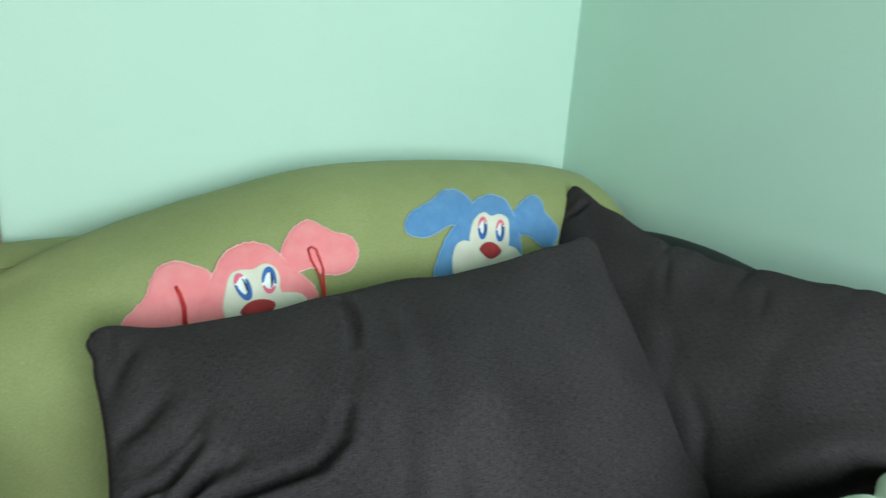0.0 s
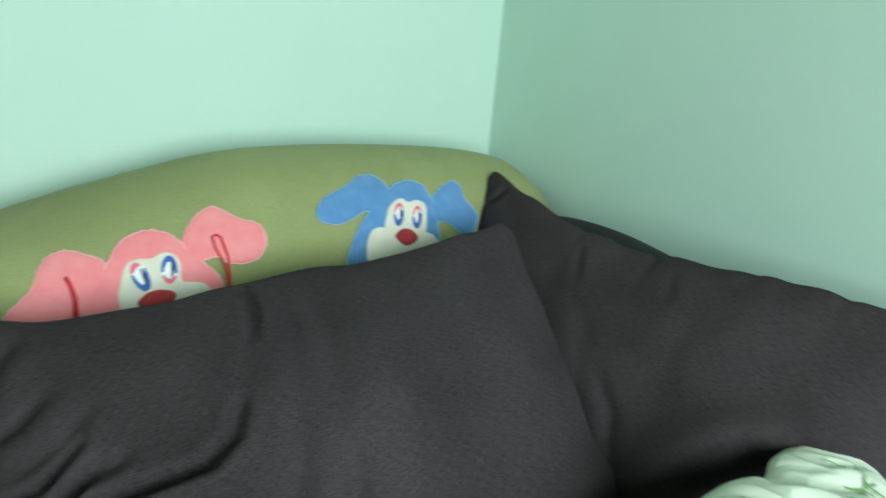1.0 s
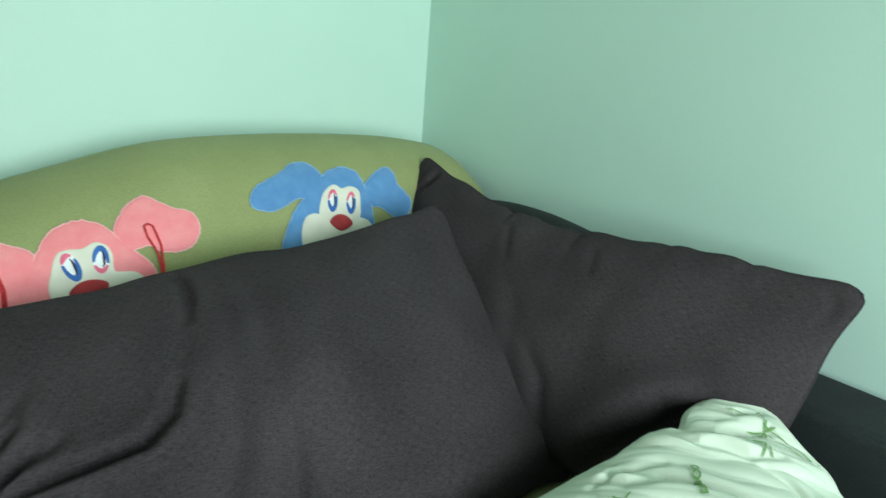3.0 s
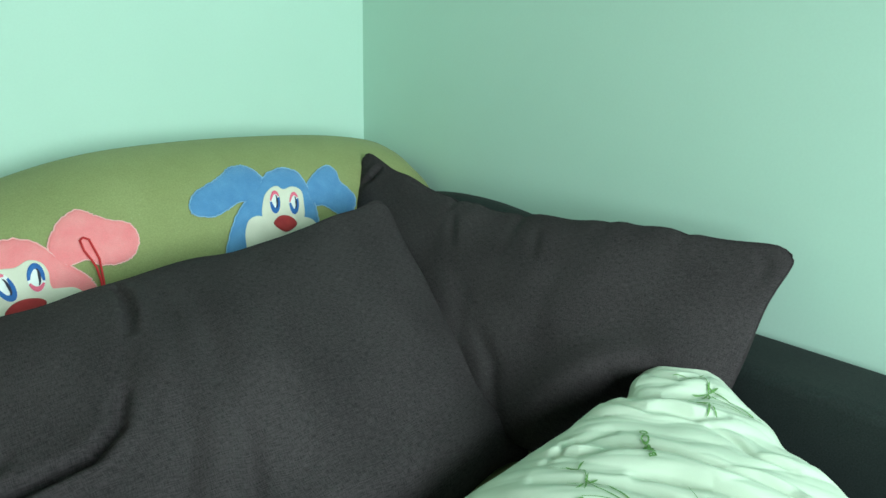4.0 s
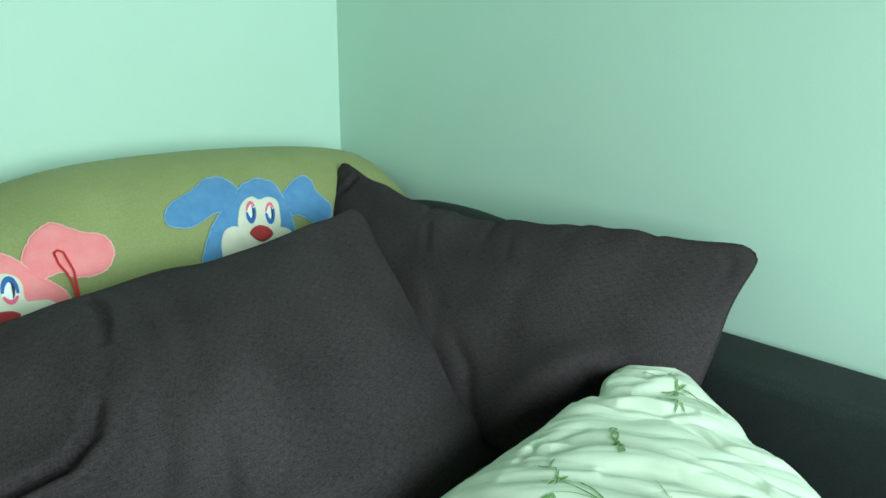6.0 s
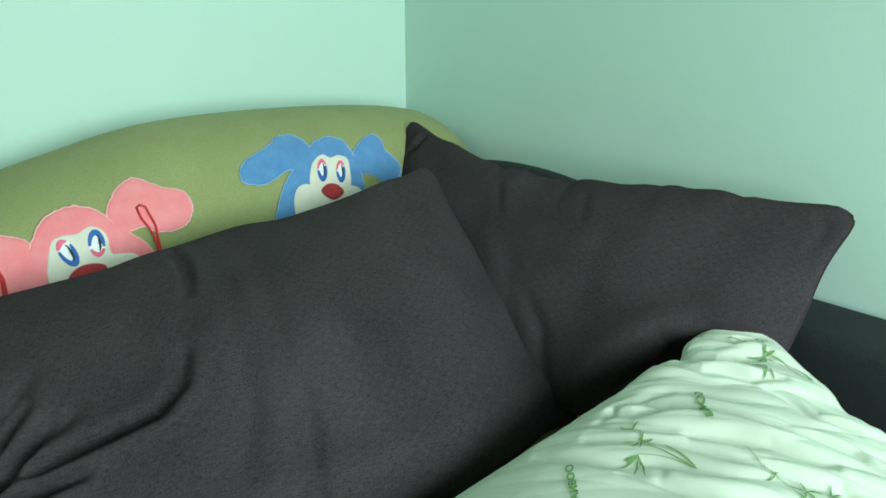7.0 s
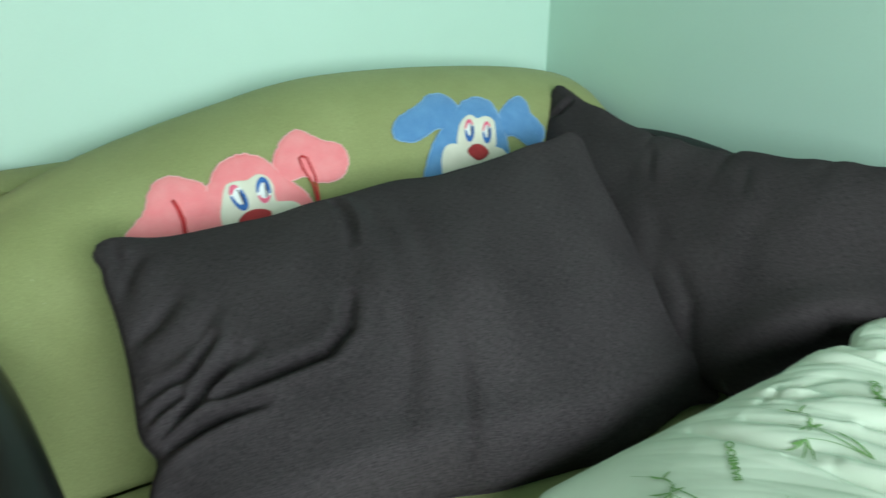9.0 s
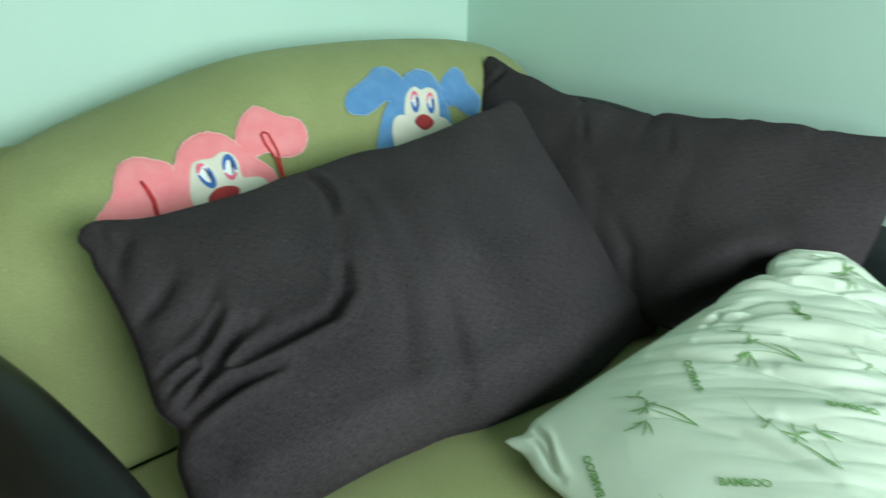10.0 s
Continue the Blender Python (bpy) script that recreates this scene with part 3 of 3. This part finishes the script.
front_cushion = tagged(part("scatter_cushion", stuffed_mesh(front_f), dark_cloth), "creased charcoal woven cushion leaning on the green backrest", "cushion", "charcoal cushions")
back_cushion = tagged(part("scatter_cushion", stuffed_mesh(back_f), dark_cloth), "charcoal woven cushion leaning on the mint wall", "cushion", "charcoal cushions")


def seam(f, parent, mat, lift=0.0):
    """The sewn edge of a cushion, a thin raised cord round its rim."""
    t = np.linspace(0, 1, 60)
    o, i = np.zeros(60), np.ones(60)
    loop = np.concatenate([f(t, o, 1), f(i, t, 1)[1:], f(t[::-1], i, 1)[1:], f(o, t[::-1], 1)[1:]])
    part("seam", tube(loop.tolist(), 0.0011, 6), mat, parent)


seam(front_f, front_cushion, dark_cloth)
seam(back_f, back_cushion, dark_cloth)

# ---- the printed pillow ----
def gathered(x, y):
    """Long slack folds of the cover, with round backs and tight valleys, running across the pillow and dying out towards its lower end."""
    along, across = 0.74 * x + 0.67 * y, -0.67 * x + 0.74 * y
    h = 0
    for wave, height, bend, start in ((0.047, 0.0078, 0.016, 0.3), (0.026, 0.0048, 0.010, 2.1), (0.015, 0.0018, 0.006, 4.4)):
        p = (across + bend * np.sin(along * 9 + start) + 0.5 * bend * np.sin(along * 23 + across * 15 + 2 * start)) / wave
        k = np.floor(p)
        reach = 0.5 + 0.5 * np.sin(along * 11 + 2.4 * k + start)
        h = h + height * np.abs(np.sin(np.pi * p)) ** 0.65 * (0.15 + 0.85 * reach)
    slack = np.clip((x - 0.10) / 0.22, 0, 1) * np.clip((0.52 - y) / 0.25, 0.25, 1)
    return h * slack ** 1.3


pillow_f = stuffed((-0.650, -0.757, 0.447), (-0.135, -0.866, 0.619), (-0.36, -1.43, 0.470), (-0.75, -1.31, 0.440), 0.060, 0.03, creases=(
    (0.0085, 0.0054, ((0.70, 0.0), (0.76, 0.10), (0.84, 0.187), (0.90, 0.22))),
    (0.0085, 0.0054, ((0.612, 0.115), (0.728, 0.222), (0.835, 0.346), (0.87, 0.40))),
    (0.0073, 0.0054, ((0.48, 0.02), (0.57, 0.12), (0.645, 0.160))),
    (0.0073, 0.0054, ((0.458, 0.112), (0.582, 0.223), (0.679, 0.33), (0.74, 0.42))),
    (0.0085, 0.0054, ((0.619, 0.229), (0.742, 0.312), (0.795, 0.398))),
    (0.0085, 0.0054, ((0.749, 0.02), (0.817, 0.114), (0.932, 0.159))),
    (0.0073, 0.0046, ((0.841, 0.02), (0.889, 0.094), (0.95, 0.12))),
    (0.0061, 0.0061, ((0.363, 0.06), (0.437, 0.157), (0.516, 0.262))),
    (0.0073, 0.0061, ((0.507, 0.273), (0.582, 0.354), (0.678, 0.441))),
    (0.0073, 0.0061, ((0.43, 0.36), (0.52, 0.46), (0.62, 0.56))),
    (0.0073, 0.0061, ((0.70, 0.348), (0.77, 0.426), (0.799, 0.514))),
    (0.0061, 0.0054, ((0.463, 0.219), (0.546, 0.327), (0.60, 0.42))),
    (0.0049, 0.0038, ((0.035, 0.04), (0.030, 0.10), (0.018, 0.165))),
    (0.0049, 0.0038, ((0.06, 0.02), (0.05, 0.07), (0.03, 0.13))),
    (0.0061, 0.0054, ((0.51, 0.083), (0.589, 0.075), (0.668, 0.121))),
    (0.0073, 0.0046, ((0.85, 0.22), (0.894, 0.316), (0.92, 0.36))),
    (0.0061, 0.0046, ((0.80, 0.32), (0.864, 0.391), (0.89, 0.45))),
    (0.0049, 0.0076, ((0.25, 0.20), (0.33, 0.33), (0.38, 0.48))),
    (0.0049, 0.0061, ((0.30, 0.52), (0.45, 0.60), (0.60, 0.66)))),
    notches=(("t", 0.045, 0.009, 0.025), ("t", 0.76, 0.016, 0.035), ("t", 0.60, 0.004, 0.03), ("l", 0.06, 0.007, 0.04), ("r", 0.30, 0.010, 0.03)), ear=0.005, ear_len=0.035, rough=0.0014, seed=9, edge=0.40, blunt=0.002, folds=gathered)
pillow = tagged(part("pillow", stuffed_mesh(pillow_f, 330, 330), cotton), "wrinkled pale green cotton pillow printed with bamboo sprigs", "pillow")


def on_pillow(points, lift=0.0019):
    """Points (u, v) of the pillow's cover, a hair above it."""
    uv = np.array(points, float)
    p = pillow_f(uv[:, 0], uv[:, 1], 1)
    e = 0.003
    a, b = pillow_f(uv[:, 0] + e, uv[:, 1], 1) - p, pillow_f(uv[:, 0], uv[:, 1] + e, 1) - p
    n = np.cross(b, a)
    return p + lift * n / np.linalg.norm(n, axis=1)[:, None]


PU, PV = pillow_f.size


def stroke(pts, width, base, turn, size, leaf=False):
    """A printed stroke through local points (metres), turned and set at base (u, v): rows of left, middle and right edge."""
    keys = [(k / (len(pts) - 1), p) for k, p in enumerate(pts)]
    c, s = math.cos(radians(turn)), math.sin(radians(turn))
    left, mid_, right = [], [], []
    n = 9 if leaf else 14
    for k in range(n + 1):
        t = k / n
        p = np.array(smooth_curve(keys, t)) * size
        d = (np.array(smooth_curve(keys, min(1, t + 0.05))) - np.array(smooth_curve(keys, max(0, t - 0.05))))
        d /= np.linalg.norm(d)
        w = 0.5 * width * size * (math.sin(math.pi * (0.06 + 0.9 * t)) ** 0.8 if leaf else 1 - 0.4 * t)
        for lst, q in ((left, p + w * np.array((-d[1], d[0]))), (mid_, p), (right, p - w * np.array((-d[1], d[0])))):
            lst.append((base[0] + (c * q[0] - s * q[1]) / PU, base[1] + (s * q[0] + c * q[1]) / PV))
    return left, mid_, right


def sprig(base, kind):
    """A printed bamboo sprig: two jointed stalks, thin shoots and sprays of leaves. Units of 0.58 mm, turned to the weave."""
    bm = bmesh.new()
    if kind == "long":
        stems = [((85, 57), (55, 27), (0, -13), 3.2), ((88, 62), (45, 34), (5, 7), 2.4), ((88, 59), (30, 37), (-12, 30), 1.3), ((5, -13), (-8, -34), (-65, -48), 1.3)]
        sprays = [((0, 0), ((-36, 0), (-20, 14), (-4, 17), (24, -8), (8, -19))), ((-10, -33), ((-32, -43), (4, -48), (4, -22))), ((-10, 32), ((-58, 45), (-26, 67), (-5, 70), (-36, 34)))]
    else:
        stems = [((38, 65), (20, 40), (-15, 5), 3.2), ((46, 70), (30, 50), (8, 25), 2.4), ((45, 65), (42, 30), (36, 5), 1.3), ((-15, 5), (-42, -34), (-65, -90), 1.3)]
        sprays = [((0, 0), ((-22, -8), (2, -27), (27, -3), (-15, 20), (12, 18))), ((-40, -25), ((-57, -14), (-28, -38), (-46, -52))), ((38, -2), ((78, -6), (72, 17), (47, -28), (58, 12)))]
    lines = [(st[:3], st[3], False) for st in stems]
    for c, tips in sprays:
        for tip in tips:
            dx, dy = tip[0] - c[0], tip[1] - c[1]
            lines.append(((c, (c[0] + 0.5 * dx + 0.06 * dy, c[1] + 0.5 * dy - 0.06 * dx), tip), 3.8, True))
    for pts, w, leaf in lines:
        rows3 = stroke(pts, w, base, 31, 0.00058, leaf)
        vs = [[bm.verts.new(p) for p in on_pillow(r)] for r in rows3]
        for a, b in zip(vs, vs[1:]):
            for k in range(len(a) - 1):
                bm.faces.new((a[k], a[k + 1], b[k + 1], b[k]))
    part("bamboo_print", bm, print_green, pillow, "leaf green printed bamboo sprig")


def lettering(text, base, turn, height):
    """Printed capitals on the cover."""
    cu = bpy.data.curves.new("lettering", "FONT")
    cu.body, cu.size, cu.align_x, cu.align_y = text, height * 1.4, "CENTER", "CENTER"
    cu.offset = 0.00035
    ob = bpy.data.objects.new("lettering", cu)
    me = bpy.data.meshes.new_from_object(ob)
    bm = bmesh.new()
    bm.from_mesh(me)
    bpy.data.objects.remove(ob), bpy.data.curves.remove(cu), bpy.data.meshes.remove(me)
    bmesh.ops.subdivide_edges(bm, edges=[e for e in bm.edges if e.calc_length() > 0.004], cuts=2)
    c, s = math.cos(radians(turn)), math.sin(radians(turn))
    bm.verts.ensure_lookup_table()
    uv = [(base[0] + (c * v.co.x + s * v.co.y) / PU, base[1] + (s * v.co.x - c * v.co.y) / PV) for v in bm.verts]
    for v, p in zip(bm.verts, on_pillow(uv, 0.0022)):
        v.co = p
    part("lettering", bm, print_green, pillow, "leaf green printed capitals")


for b in ((0.245, 0.166), (0.535, 0.187), (0.920, 0.155), (0.33, 0.66), (0.62, 0.66)):
    sprig(b, "long")
for b in ((0.41, 0.392), (0.705, 0.408), (0.13, 0.43)):
    sprig(b, "short")
for b in ((0.062, 0.203), (0.375, 0.175), (0.697, 0.192)):
    lettering("BAMBOO", b, -62, 0.0085)
for b in ((0.255, 0.40), (0.543, 0.414)):
    lettering("BAMBOO", b, 40, 0.0085)

# ---- things beside the sofa ----
tagged(part("wooden_post", block(-1.141, -1.056, -0.045, -0.004, 0, 2.3, 0.003), wood), "varnished pine board standing against the mint wall", "post")
cabinet = tagged(new("wooden_cabinet"), "tall varnished pine cabinet beside the green sofa", "cabinet")
part("body", block(-1.62, -1.1395, -0.29, -0.05, 0, 2.05, 0.004), wood, cabinet)
part("top", block(-1.63, -1.1395, -0.30, -0.05, 2.052, 2.075, 0.005), wood, cabinet)

chair = tagged(new("leather_chair"), "black leather chair with a padded armrest", "chair")
arm_path = [(0, (-1.140, -0.335, 0.545)), (0.06, (-1.136, -0.350, 0.562)), (0.2, (-1.122, -0.41, 0.572)), (0.42, (-1.100, -0.51, 0.575)), (0.62, (-1.083, -0.61, 0.574)), (0.8, (-1.070, -0.71, 0.570)), (1, (-1.060, -0.86, 0.56))]
arm_rows = []
for k in range(49):
    t = k / 48
    p, q = np.array(smooth_curve(arm_path, t)), np.array(smooth_curve(arm_path, min(1, t + 0.02))) - np.array(smooth_curve(arm_path, max(0, t - 0.02)))
    side = Vector((q[1], -q[0], 0)).normalized()
    r = min(1.0, (0.02 + t / 0.10)) ** 0.5
    ring = []
    for m in range(24):
        a = 2 * math.pi * m / 24
        ca, sa = math.cos(a), math.sin(a)
        ring.append(Vector(p) + side * (0.044 * r * math.copysign(abs(ca) ** 0.8, ca)) + Vector((0, 0, 0.032 * r * math.copysign(abs(sa) ** 0.8, sa))))
    arm_rows.append(ring + [ring[0]])
part("armrest", grid_mesh(arm_rows), leather, chair, "glossy black leather armrest")
part("side_panel", block(-1.205, -1.150, -0.90, -0.37, 0.0, 0.555, 0.012), leather, chair)
part("seat", block(-1.70, -1.208, -0.95, -0.40, 0.30, 0.44, 0.03), leather, chair)
